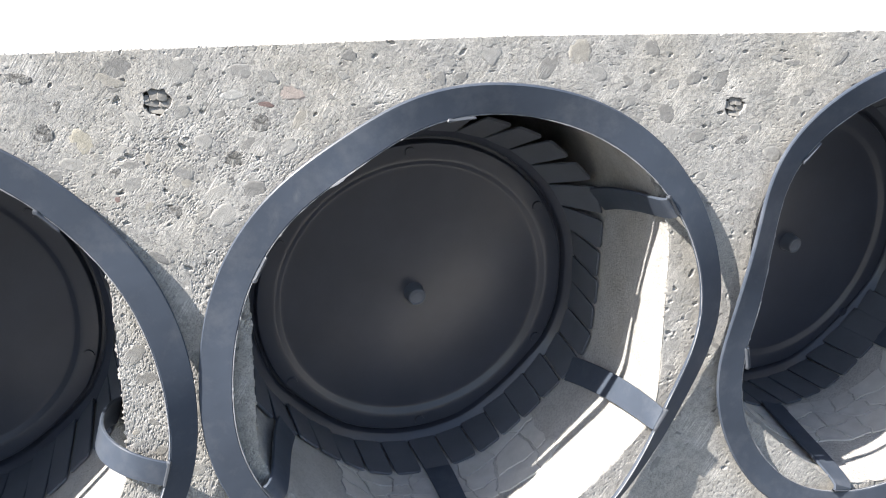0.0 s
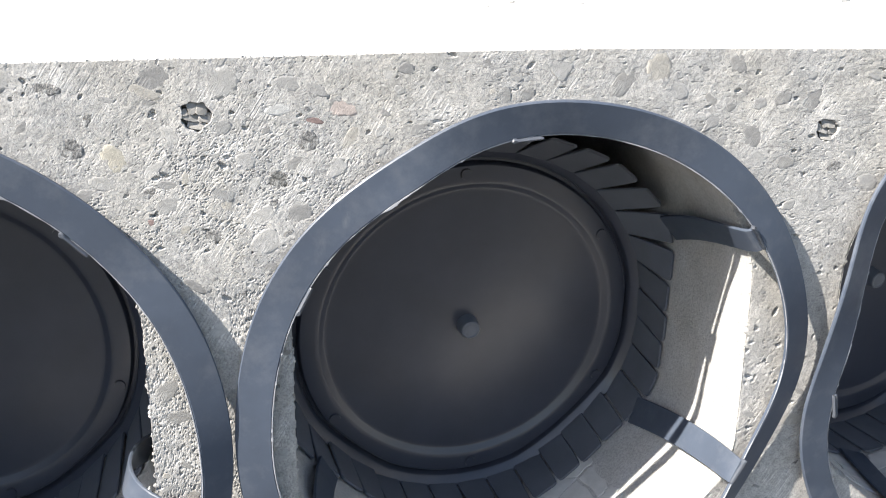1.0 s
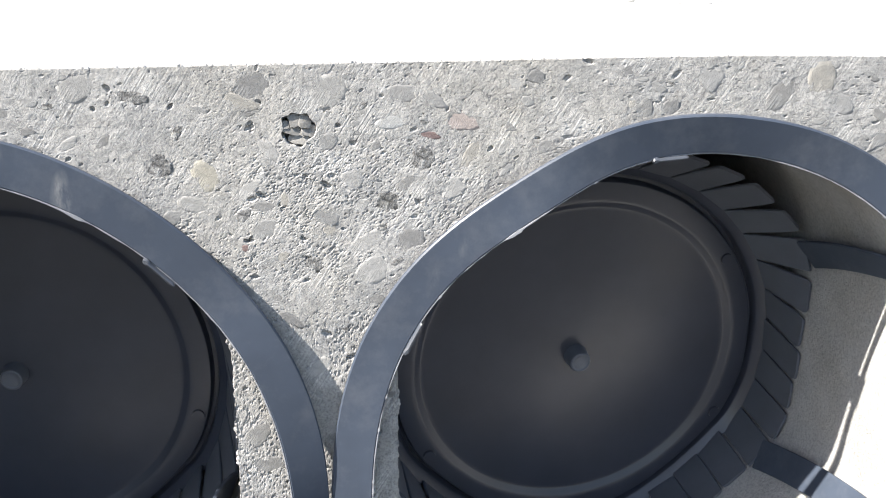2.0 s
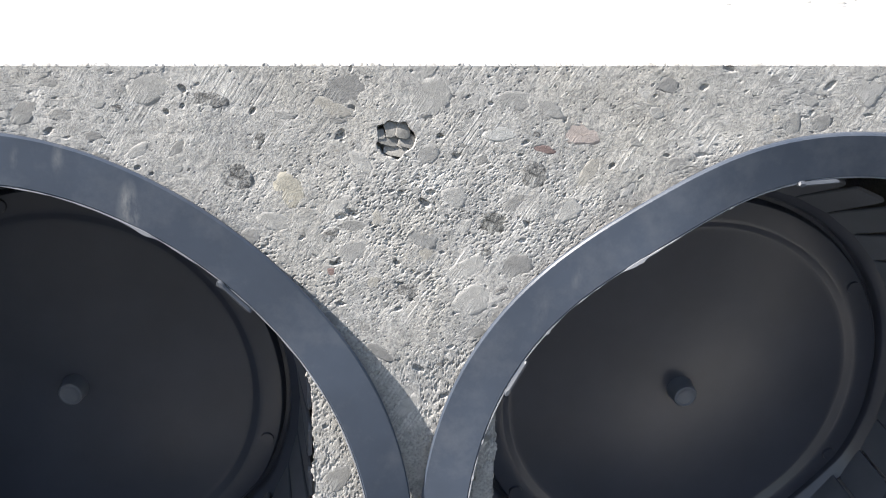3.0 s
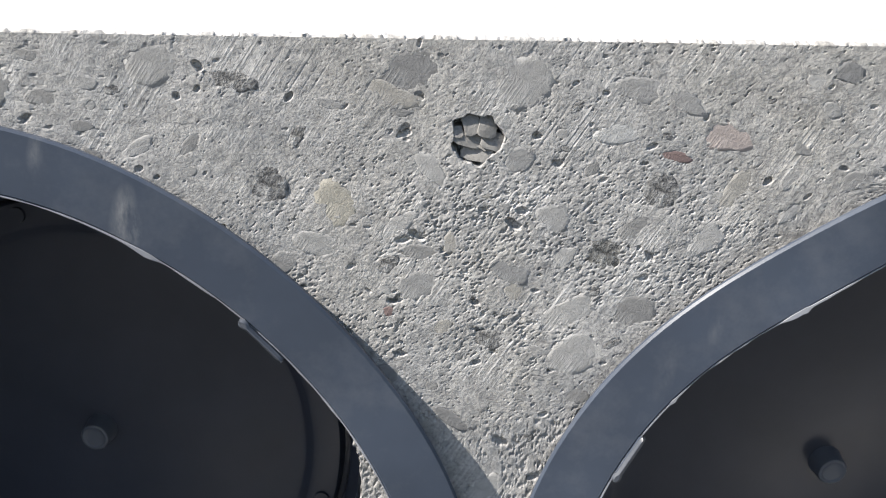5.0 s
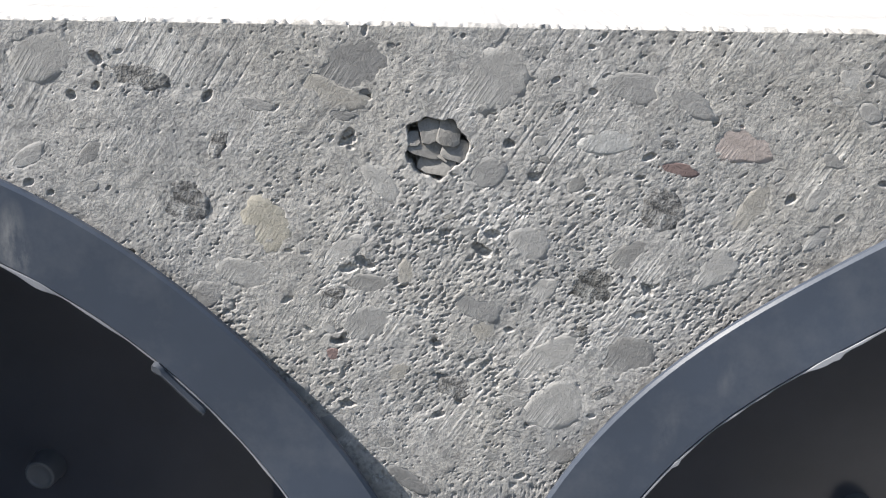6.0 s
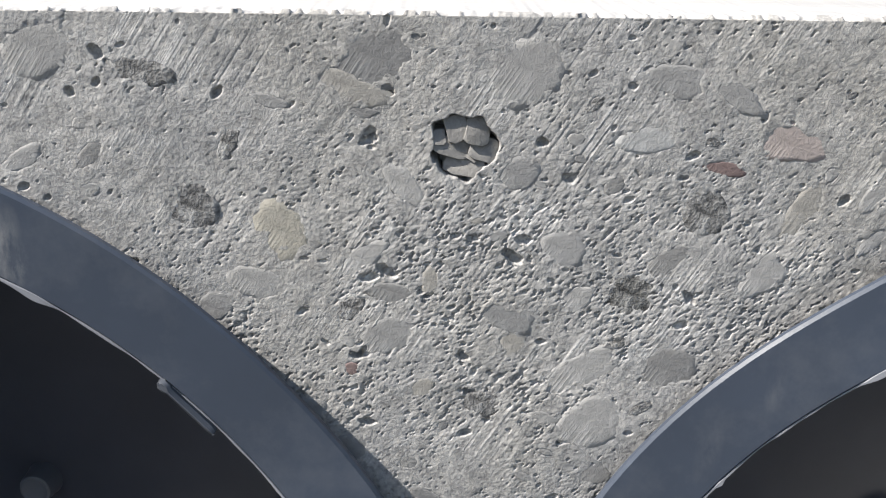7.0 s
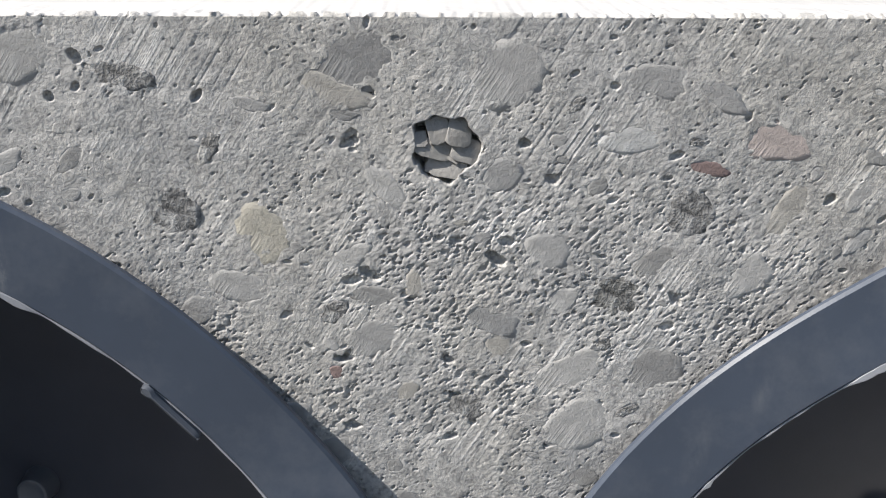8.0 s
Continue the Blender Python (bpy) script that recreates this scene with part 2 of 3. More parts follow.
pick = random.Random(21)
for _ in range(4000):
    if len(placed) > 285:
        break
    x, z = pick.uniform(-0.12, 0.27), pick.uniform(0.07, TOP - 0.003)
    a = 0.0009 + 0.0042 * pick.random() ** 1.8
    b = a * pick.uniform(0.35, 0.8)
    hold = np.array([[x + a * 1.3 * math.cos(q), z + a * 1.3 * math.sin(q)] for q in np.linspace(0, 6.3, 9)])
    if hold[:, 1].max() > TOP - 0.001 or inside_core(hold[:, 0], hold[:, 1]).any():
        continue
    if any(math.hypot(x - p, z - q) < (a + c) * 0.95 for p, q, c, *_ in placed) or any(math.hypot(x - p, z - q) < a + c + 0.001 for p, q, c in STRANDS):
        continue
    lay(x, z, a, b, pick.uniform(-40, 60), pick.choices(["grey", "dgrey", "light", "dark", "brown", "yellow", "pink"], [7, 7, 4, 1.4, 1.5, 0.15, 0.2])[0])


def turned(x, z, size, seed):
    c, s = math.cos(0.4 + seed * 0.83), math.sin(0.4 + seed * 0.83)
    return lattice(x * c - z * s, x * s + z * c, size, seed)


def drawn(x, z, size, seed):
    """Bumps drawn out along the saw's sweep."""
    q = radians(34 + 5 * (seed % 3))
    c, s = math.cos(q), math.sin(q)
    return lattice((x * c + z * s) * 0.58, z * c - x * s, size, seed)


def swells(x, z):
    return 0.00025 * lattice(x, z, 0.012, 3)


def face_height(xs, zs, x, z):
    """How far the sawn face lies behind y = 0 (metres): sand grain, saw marks, pores, strand pockets, beds of the stones."""

    def window(px, pz, reach):
        a, b = np.searchsorted(xs, (px - reach, px + reach))
        c, d = np.searchsorted(zs, (pz - reach, pz + reach))
        return slice(a, b), slice(c, d)

    rough = np.clip(0.5 + 0.8 * lattice(x, z, 0.011, 4) + 0.6 * lattice(x, z, 0.0045, 24) + (0.235 - z) * 7, 0.0, 1.0)
    rough *= 1 - 0.75 * np.clip((z - 0.234) / 0.014, 0, 1)
    rough *= np.clip(1 + (x + 0.012) / 0.03 * 0.5 * np.clip((z - 0.222) / 0.01, 0, 1), 0.35, 1)
    rough *= np.clip(1 - (x - 0.06) / 0.09 * 0.6, 0.4, 1)
    h = swells(x, z) + 0.00006 * turned(x, z, 0.0014, 1)
    grain = 0.28 * drawn(x, z, 0.00062, 2) + 0.50 * drawn(x, z, 0.00040, 6) + 0.44 * drawn(x, z, 0.00025, 7)
    pit = np.clip((grain - 0.30 - 0.36 * (1 - rough)) / 0.13, 0, 1)
    h += (0.25 + 0.75 * rough) * 0.00009 * grain + 0.00030 * pit * pit * (3 - 2 * pit)
    u, v = x * math.sin(SAW) - z * math.cos(SAW), x * math.cos(SAW) + z * math.sin(SAW)
    track = lattice(u, v * 0.02, 0.00036, 11) * np.clip(1.6 * lattice(u, v, 0.012, 12) - 0.1, 0, 1)
    h += 0.00010 * np.clip(track - 0.2, 0, 1) * np.clip((z - 0.20) / 0.05, 0.0, 1)
    for px, pz, a, b, tilt, kind in placed:
        w, t = window(px, pz, 1.3 * max(a, b)), radians(tilt)
        qx, qz = x[w] - px, z[w] - pz
        e = np.hypot((qx * math.cos(t) + qz * math.sin(t)) / a, (qz * math.cos(t) - qx * math.sin(t)) / b) + 0.28 * turned(x[w], z[w], 0.0016, 14) + 0.14 * turned(x[w], z[w], 0.0006, 13)
        h[w] += 0.00010 * np.clip((0.9 - e) / 0.2, 0, 1)
    for px, pz, a, b, d, t in pores():
        w = window(px, pz, 2 * a)
        qx, qz = x[w] - px, z[w] - pz
        e = ((qx * math.cos(t) + qz * math.sin(t)) / a) ** 2 + ((qz * math.cos(t) - qx * math.sin(t)) / b) ** 2 + 0.5 * lattice(x[w], z[w], 0.0005, 15)
        h[w] += d * np.clip(1.25 - e, 0, 1) ** 0.7
    for px, pz, r in STRANDS:
        d, t = np.hypot(x - px, z - pz), np.arctan2(z - pz, x - px)
        edge = r * (1 + 0.07 * np.sin(3 * t + 1) + 0.06 * np.sin(5 * t + 2.2) + 0.04 * np.sin(8 * t)) + 0.00025 * lattice(x, z, 0.0007, 16)
        h += 0.0042 * np.clip((edge - d) / 0.0006, 0, 1)
    return h


def sag(x):
    """How far the upper edge lies under its full height."""
    u = np.clip((x - 0.10) / 0.20, 0, 1)
    return 0.0036 * u * u * (3 - 2 * u)


def lines(*spans):
    out = []
    for a, b, step in spans:
        out += list(np.linspace(a, b, max(2, round((b - a) / step)), endpoint=False))
    return np.array(out + [spans[-1][1]])


def slab():
    ob = thing("hollow_core_slab", "pale grey prestressed concrete slab with sawn end and open cores", "concrete slab")
    xs = lines((SLAB_X[0], -0.13, 0.02), (-0.13, -0.066, 0.0004), (-0.066, 0.072, 0.000125), (0.072, 0.34, 0.0004), (0.34, SLAB_X[1], 0.02))
    zs = lines((0.0, 0.05, 0.005), (0.05, 0.19, 0.0004), (0.19, TOP, 0.000125))
    x, z = np.meshgrid(xs, zs, indexing="ij")
    nx, nz = x.shape
    cx, cz = (x[:-1, :-1] + x[1:, 1:]) / 2, (z[:-1, :-1] + z[1:, 1:]) / 2
    keep = ~inside_core(cx.ravel(), cz.ravel()).reshape(cx.shape)
    count = np.zeros((nx, nz), int)
    for dx in (0, 1):
        for dz in (0, 1):
            count[dx : nx - 1 + dx, dz : nz - 1 + dz] += keep
    full = np.full((nx, nz), 4)
    full[[0, -1], :] = 2
    full[:, [0, -1]] = 2
    for c in ((0, 0), (0, -1), (-1, 0), (-1, -1)):
        full[c] = 1
    rim = (count > 0) & (count < full)
    y = face_height(xs, zs, x, z)
    x[rim], z[rim] = to_outline(x[rim], z[rim])
    # the sawn edge of the mouths is crumbly
    mid = np.array(CORES)[np.abs(x[rim][:, None] - np.array(CORES)[None]).argmin(1)]
    ux, uz = mid - x[rim], 0.14 - z[rim]
    bit = np.clip(0.0007 * lattice(x[rim], z[rim], 0.0019, 41) + 0.0007 * lattice(x[rim], z[rim], 0.0008, 42), 0, 1) / np.hypot(ux, uz)
    x[rim], z[rim] = x[rim] + ux * bit, z[rim] + uz * bit
    y[rim] = 0.0004 + 0.0003 * lattice(x[rim], z[rim], 0.002, 8) + 0.0004 * lattice(x[rim], z[rim], 0.0008, 18)
    z -= sag(x) * np.clip((z - 0.235) / (TOP - 0.235), 0, 1)
    ex, ez = x[:, -1], np.full(nx, TOP)
    y[:, -1] = 0.0010 + 0.0008 * lattice(ex, ez, 0.0022, 9) + 0.0007 * lattice(ex, ez, 0.0008, 19)
    z[:, -1] -= np.clip(0.0002 + 0.0013 * lattice(ex, ez, 0.0024, 10) + 0.0012 * lattice(ex, ez, 0.0008, 17), -0.0004, 1)
    used = count > 0
    index = np.full((nx, nz), -1)
    index[used] = np.arange(used.sum())
    verts = np.stack([x[used], y[used], z[used]], 1)
    i, j = np.nonzero(keep)
    quads = np.stack([index[i, j], index[i + 1, j], index[i + 1, j + 1], index[i, j + 1]], 1)
    me = bpy.data.meshes.new("sawn_face")
    me.vertices.add(len(verts))
    me.vertices.foreach_set("co", verts.ravel())
    me.loops.add(quads.size)
    me.loops.foreach_set("vertex_index", quads.ravel())
    me.polygons.add(len(quads))
    me.polygons.foreach_set("loop_start", np.arange(0, quads.size, 4))
    me.polygons.foreach_set("use_smooth", np.ones(len(quads), bool))
    me.materials.append(CONCRETE)
    me.update(calc_edges=True)
    face = new("sawn_face", me)
    face.parent = ob
    # upper surface: from the rough edge back
    row = verts[index[:, -1][used[:, -1]]]
    ys = [0.0019, 0.0026, 0.0035, 0.005, 0.008, 0.02, 0.05, 0.12, 0.3, 0.8, LENGTH]
    tv, tf, n = [tuple(v) for v in row], [], len(row)
    for k, yy in enumerate(ys):
        zz = TOP - sag(row[:, 0]) + 0.0002 * lattice(row[:, 0], row[:, 0] * 0 + yy, 0.006, 20) + (0.00022 if yy < 0.006 else 0.00006) * lattice(row[:, 0], row[:, 0] * 0 + yy, 0.0009, 30)
        tv += [(a, yy, b) for a, b in zip(row[:, 0], zz)]
        tf += [(k * n + q, k * n + q + 1, (k + 1) * n + q + 1, (k + 1) * n + q) for q in range(n - 1)]
    mesh_from("upper_surface", tv, tf, FLOATED, ob)
    # core walls
    for c in CORES:
        m = len(PROFILE)
        depth = [0.0, 0.004, 0.02, 0.05, 0.1, 0.2, 0.6]
        cv = [(c + px, d, pz) for d in depth for px, pz in profile_of(c)]
        cf = [(k * m + q, k * m + (q + 1) % m, (k + 1) * m + (q + 1) % m, (k + 1) * m + q) for k in range(len(depth) - 1) for q in range(m)]
        cf.append(tuple(range((len(depth) - 1) * m, len(depth) * m)))
        mesh_from("core_wall", cv, cf, FORMED, ob)
    # remaining outside
    a, b = SLAB_X
    bv = [(a, 0.002, 0), (b, 0.002, 0), (b, LENGTH, 0), (a, LENGTH, 0), (a, 0.002, TOP - 0.001), (b, 0.002, TOP - 0.001), (b, LENGTH, TOP), (a, LENGTH, TOP)]
    mesh_from("sides", bv, [(0, 3, 2, 1), (1, 2, 6, 5), (2, 3, 7, 6), (3, 0, 4, 7)], CONCRETE, ob, False)
    return ob


SLAB = slab()


def ground():
    # out of view; dark so that little light bounces into the dishes
    m = Mat("unseen_ground", 0.95, 0.2)
    m.colour(m.ramp(m.noise(3, 8, 0.6), (0.3, g(0.055, 0.02)), (0.7, g(0.085, 0.02))))
    m.bump(m.noise(40, 5), 0.6, 0.01)
    bm = bmesh.new()
    bmesh.ops.create_grid(bm, x_segments=8, y_segments=8, size=400)
    ob = part("ground", bm, m.m, None)
    tagged(ob, "unseen ground under the slab, kept dark to dim reflections", "ground", kind="structure")


ground()


# ---- end plugs ----
def swell(angle, centre, width):
    d = (angle - centre + 180) % 360 - 180
    return math.exp(-((d / width) ** 2))


def strip(bm, rows, closed=False):
    """A skin over rows of cross-section points."""
    made = [[bm.verts.new(p) for p in row] for row in rows]
    n = len(made[0])
    pairs = list(zip(made, made[1:])) + ([(made[-1], made[0])] if closed else [])
    for a, b in pairs:
        for k in range(n):
            bm.faces.new((a[k], a[(k + 1) % n], b[(k + 1) % n], b[k]))
    if not closed:
        bm.faces.new(made[0][::-1])
        bm.faces.new(made[-1])
    bmesh.ops.recalc_face_normals(bm, faces=bm.faces)


def oblong(centre, wide, thick, half_w, half_t, ease=0.45):
    """Cross-section with eased edges about centre along two unit vectors."""
    e = ease * half_t
    flat = [(-half_w, -half_t + e), (-half_w + e, -half_t), (half_w - e, -half_t), (half_w, -half_t + e),
            (half_w, half_t - e), (half_w - e, half_t), (-half_w + e, half_t), (-half_w, half_t - e)]
    return [centre + wide * u + thick * v for u, v in flat]


# the dish from its middle out: radius, depth
DISH = [(0.0, 0.0019), (0.010, 0.0019), (0.020, 0.0020), (0.030, 0.0021), (0.040, 0.0021), (0.050, 0.0022), (0.058, 0.0022), (0.0635, 0.0022), (0.0650, 0.0021), (0.0656, 0.0019), (0.0676, 0.0004),
        (0.0682, 0.0001), (0.0700, -0.0001), (0.0748, -0.0002), (0.0762, 0.0000), (0.0768, 0.0008), (0.0773, 0.0040), (0.0788, 0.0042), (0.0794, 0.0010), (0.0799, 0.0001)]
EASE = 17.0


def end_plug(label, core_x, middle, lean, phase, ring_c, bends, flake, flap=0.0285, slack=()):
    """middle, lean: the dish's place and its slopes across and up; phase: angle of the first strap;
    flake: angle of a torn flake on the ring's inner edge; bends: the loose ring's edges where it is out of round: angle, then radius and stand-off of the outer and of the inner edge in millimetres."""
    ob = thing("end_plug", label, "plug", "end plugs in the slab's cores")
    back = Vector((lean[0], 1, lean[1])).normalized()
    across = (Vector((1, 0, 0)) - back * back.x).normalized()
    above = across.cross(back)
    middle = Vector(middle)
    edges = {a: (105.0, 4.8, 92.5, 4.8) for a in range(0, 360, 20)} | {row[0]: row[1:] for row in bends}

    def ring_at(a):
        """Middle of the ring's band, the ways across and through it, and half its width."""
        w = {k: swell(a, k, EASE) for k in edges}
        total = sum(w.values())
        ro, yo, ri, yi = (sum(w[k] * edges[k][n] for k in edges) / total / 1000 for n in range(4))
        out = Vector((math.cos(radians(a)), 0, math.sin(radians(a))))
        hub = Vector((ring_c[0], 0, ring_c[1]))
        outer, inner = hub + out * ro - Vector((0, yo, 0)), hub + out * ri - Vector((0, yi, 0))
        wide = (outer - inner).normalized()
        along = Vector((-out.z, 0, out.x))
        return (outer + inner) / 2, wide, wide.cross(along).normalized() * (-1 if wide.cross(along).y > 0 else 1), (outer - inner).length / 2

    bm = bmesh.new()
    strip(bm, [oblong(*ring_at(n * 2)[:3], ring_at(n * 2)[3], 0.0009, 0.5) for n in range(180)], True)
    ring = part("ring", bm, RING_PLASTIC, ob, "blue-grey flexible plastic ring, bent and scuffed")
    rnd = random.Random(int(core_x * 1000) + 3)
    bm = bmesh.new()
    rows = []
    for n in range(540):
        a = n * 360 / 540
        c, w, t, half = ring_at(a)
        k = 0.00030 * (0.4 + 0.5 * noise.noise((n * 0.09, 9.0, core_x * 50)) + 0.35 * noise.noise((n * 0.31, 4.0, core_x * 50)) + (1.0 if rnd.random() < 0.02 else 0.2)) + 0.00035 * swell(a, flake, 1.6)
        rows.append(oblong(c - w * (half + k * 0.4) + t * 0.0006, w, t, max(k, 0.00006), max(min(k, 0.0003), 0.00006)))
    strip(bm, rows, True)
    part("burr", bm, BURR, ring, "thin moulding burr, painted pale like a sunlit edge")

    def lip(a):
        """Radius of the collar's edge, which keeps clear of the core's wall."""
        return max(0.0770, min(0.0840, reach_of(core_x, middle.x - core_x, middle.z, math.cos(a), math.sin(a)) - 0.0012))

    # dish with a stepped face, a groove and a sloping collar
    bm = bmesh.new()
    turns = 96
    rows = []
    for n in range(turns):
        a = n * math.tau / turns
        edge = lip(a)
        squeeze = (edge - 0.068) / 0.016
        run = [(r if r < 0.068 else 0.068 + (r - 0.068) * squeeze, y) for r, y in DISH[1:]]
        brim = run[-1][0]
        run += [(brim * 0.3 + edge * 0.7, -0.0014), (edge, -0.0026), (edge + 0.0004, -0.0026), (edge, -0.0010), (edge - 0.002, 0.0020), (brim, 0.0080), (0.060, 0.0095)]
        rows.append([bm.verts.new((r * math.cos(a), y, r * math.sin(a))) for r, y in run])
    front, rear = bm.verts.new((0, DISH[0][1], 0)), bm.verts.new((0, 0.0115, 0))
    for a, b in zip(rows, rows[1:] + rows[:1]):
        bm.faces.new((front, a[0], b[0]))
        for k in range(len(a) - 1):
            bm.faces.new((a[k], a[k + 1], b[k + 1], b[k]))
        bm.faces.new((a[-1], rear, b[-1]))
    bmesh.ops.recalc_face_normals(bm, faces=bm.faces)
    dish = part("dish", bm, PLASTIC, ob, "dark dished plastic disc with stepped rim")
    dish.matrix_basis = Matrix.Translation(middle) @ Matrix((across, back, above)).transposed().to_4x4()
    bm = bmesh.new()
    turned_rows = [[(r * math.cos(k * math.tau / 20), y, r * math.sin(k * math.tau / 20)) for k in range(20)] for r, y in ((0.0056, 0.0030), (0.0048, 0.0012), (0.0045, -0.0038), (0.0042, -0.0044), (0.0036, -0.0046), (0.0030, -0.0042))]
    # the cut end is a little askew
    turned_rows.append([(r * 0.55, -0.0041 + 0.10 * z, z * 0.55) for r, _, z in turned_rows[-1]])
    strip(bm, turned_rows)
    part("knob", bm, FLAP_PLASTIC, dish, "worn grey moulding stub")
    for k in range(6):
        a = radians(phase + 60 * k)
        bm = bmesh.new()
        bmesh.ops.create_cone(bm, cap_ends=True, segments=16, radius1=0.0026, radius2=0.0024, depth=0.0012, matrix=pose(0.0728 * math.cos(a), -0.0005, 0.0728 * math.sin(a), 90))
        part("stud", bm, PLASTIC, dish)
    def clear(q):
        """Whether a flap's corner lies off the core's wall."""
        far = math.hypot(q.x - core_x, q.z - 0.14)
        return far < reach_of(core_x, 0.0, 0.14, (q.x - core_x) / far, (q.z - 0.14) / far) - 0.0010

    # flaps round the collar, every sixth drawn out into a strap to the ring
    rnd = random.Random(int(core_x * 1000) + 7)
    for k in range(36):
        a = phase + k * 10
        rad = radians(a)
        out, along = across * math.cos(rad) + above * math.sin(rad), above * math.cos(rad) - across * math.sin(rad)
        start = lip(rad)
        base = middle + out * (start - 0.0006) - back * 0.0020
        length = flap * rnd.uniform(0.97, 1.02)
        ends = []
        for side in (-1, 1):
            corner = base + along * (0.0069 * side)
            spread = 0.0150 - rnd.uniform(0, 0.0012)
            while spread > -0.012 and not clear(corner + out * spread - back * math.sqrt(length**2 - spread**2)):
                spread -= 0.0004
            ends.append((corner, corner + out * spread - back * math.sqrt(length**2 - spread**2) - along * (0.0003 * side)))
        bm = bmesh.new()
        rows = []
        for s, narrow in ((0, 1.0), (0.3, 1.0), (0.65, 0.985), (0.92, 0.96), (0.98, 0.88), (1.0, 0.70)) if k % 6 else ((0, 1.0), (0.5, 0.98), (0.96, 0.96), (1.0, 0.95)):
            p, q = (c.lerp(d, s) for c, d in ends)
            wide, go = (q - p).normalized(), (ends[0][1] + ends[1][1] - ends[0][0] - ends[1][0]).normalized()
            rows.append(oblong((p + q) / 2, wide, go.cross(wide).normalized(), (q - p).length / 2 * narrow, 0.0006))
        strip(bm, rows)
        part("flap", bm, FLAP_PLASTIC, ob)
        if k % 6:
            continue
        loose = slack[1] if slack and k == 6 * slack[0] else 0.0
        aim = math.degrees(math.atan2(out.z, out.x)) + (slack[2] if loose else 0)
        near, w, t, half = ring_at(aim)
        end = near - w * (half + 0.0006) + t * 0.0003
        tip = (ends[0][1] + ends[1][1]) / 2 + back * 0.0008
        far = math.hypot(end.x - core_x, end.z - 0.14)
        ux, uz = (end.x - core_x) / far, (end.z - 0.14) / far
        mouth = reach_of(core_x, 0.0, 0.14, ux, uz) - 0.0035 - loose
        if far > mouth:
            lead = Vector((core_x + ux * mouth, 0.0, 0.14 + uz * mouth))
            one, two = lead + Vector((0, 0.022, 0)), lead - Vector((0, 0.010, 0))
        else:
            one, two = tip.lerp(end, 0.33) - out * 0.002, tip.lerp(end, 0.72) + Vector((0, 0.003, 0))
        run = [(tip * (1 - s) ** 3 + one * (3 * s * (1 - s) ** 2) + two * (3 * s * s * (1 - s)) + end * s**3, 0.0063 - 0.0012 * s) for s in np.linspace(0, 1, 17)]
        rows = []
        for n, (p, h) in enumerate(run):
            way = run[min(n + 1, len(run) - 1)][0] - run[max(n - 1, 0)][0]
            side = way.cross(way.cross(along)).normalized()
            rows.append(oblong(p, side, way.cross(side).normalized(), h, 0.0007))
        bm = bmesh.new()
        strip(bm, rows)
        own = part("strap", bm, RING_PLASTIC, ob)
        bm = bmesh.new()
        strip(bm, [oblong(end + along * q - w * 0.0001 + t * 0.0005, w, t, f, 0.0011) for q, f in ((-0.0054, 0.0002), (-0.0050, 0.0005), (-0.0042, 0.0006), (0.0038, 0.0006), (0.0044, 0.0009), (0.0053, 0.0009), (0.0058, 0.0004))])
        part("tab", bm, TAB, own, "moulded strap end, painted paler as its lit edge")
    return ob


end_plug("dark plastic core plug with twisted blue-grey ring", CORES[2], (0.1149, 0.0946, 0.1270), (-0.05, 0.085), 33, (0.1134, 0.143),
         [(0, 110.2, 3.4, 98.6, 8.4), (20, 110.1, 3.2, 98.9, 8.0), (40, 110.1, 4.0, 98.0, 6.5), (60, 108.8, 5.1, 96.3, 4.2), (80, 106.1, 5.6, 94.3, 1.8), (100, 105.6, 3.9, 93.3, 2.4), (120, 100.4, 5.2, 87.8, 6.8),
          (140, 103.8, 3.6, 91.4, 4.4), (160, 105.1, 1.8, 92.3, 3.6), (180, 105.5, 3.4, 93.1, 5.2), (200, 111.0, 4.6, 98.4, 6.0), (220, 113.1, 6.1, 100.5, 4.3), (280, 113.0, 5.0, 102.0, 10.0), (300, 111.0, 2.0, 103.0, 11.5), (320, 104.5, 0.9, 94.8, 9.2), (340, 102.8, 1.0, 91.5, 6.4)], 126)
end_plug("dark plastic core plug with scuffed ring standing off the face", CORES[1], (-0.1080, 0.1165, 0.1255), (0.12, 0.02), 45, (-0.1044, 0.143),
         [(0, 108.8, 5.0, 97.0, 7.6), (20, 107.3, 4.6, 94.7, 4.9), (40, 104.4, 3.8, 92.0, 2.2), (60, 104.9, 2.4, 92.6, 2.2), (80, 107.9, 2.2, 95.5, 2.8), (100, 107.7, 2.4, 95.3, 3.6), (280, 109.0, 4.6, 96.5, 4.9), (300, 114.0, 4.3, 101.6, 6.3), (320, 118.2, 3.6, 107.0, 8.8), (340, 113.8, 3.0, 104.0, 9.9)],
         62, 0.046, (5, 0.012, -5))
end_plug("dark plastic core plug with buckled twisted ring", CORES[3], (0.3258, 0.1050, 0.1310), (-0.20, 0.08), 14, (0.3225, 0.147),
         [(100, 106.0, 5.1, 93.5, 3.8), (120, 106.0, 5.0, 93.9, 2.1), (140, 104.8, 4.4, 92.8, 1.2), (160, 93.1, 10.2, 82.1, 4.3), (180, 93.3, 8.3, 80.9, 6.9), (200, 104.8, 3.5, 92.2, 4.3), (220, 112.9, 5.9, 101.1, 2.5), (240, 118.7, 6.7, 106.7, 3.9), (260, 114.0, 5.7, 102.0, 4.7)], 168)

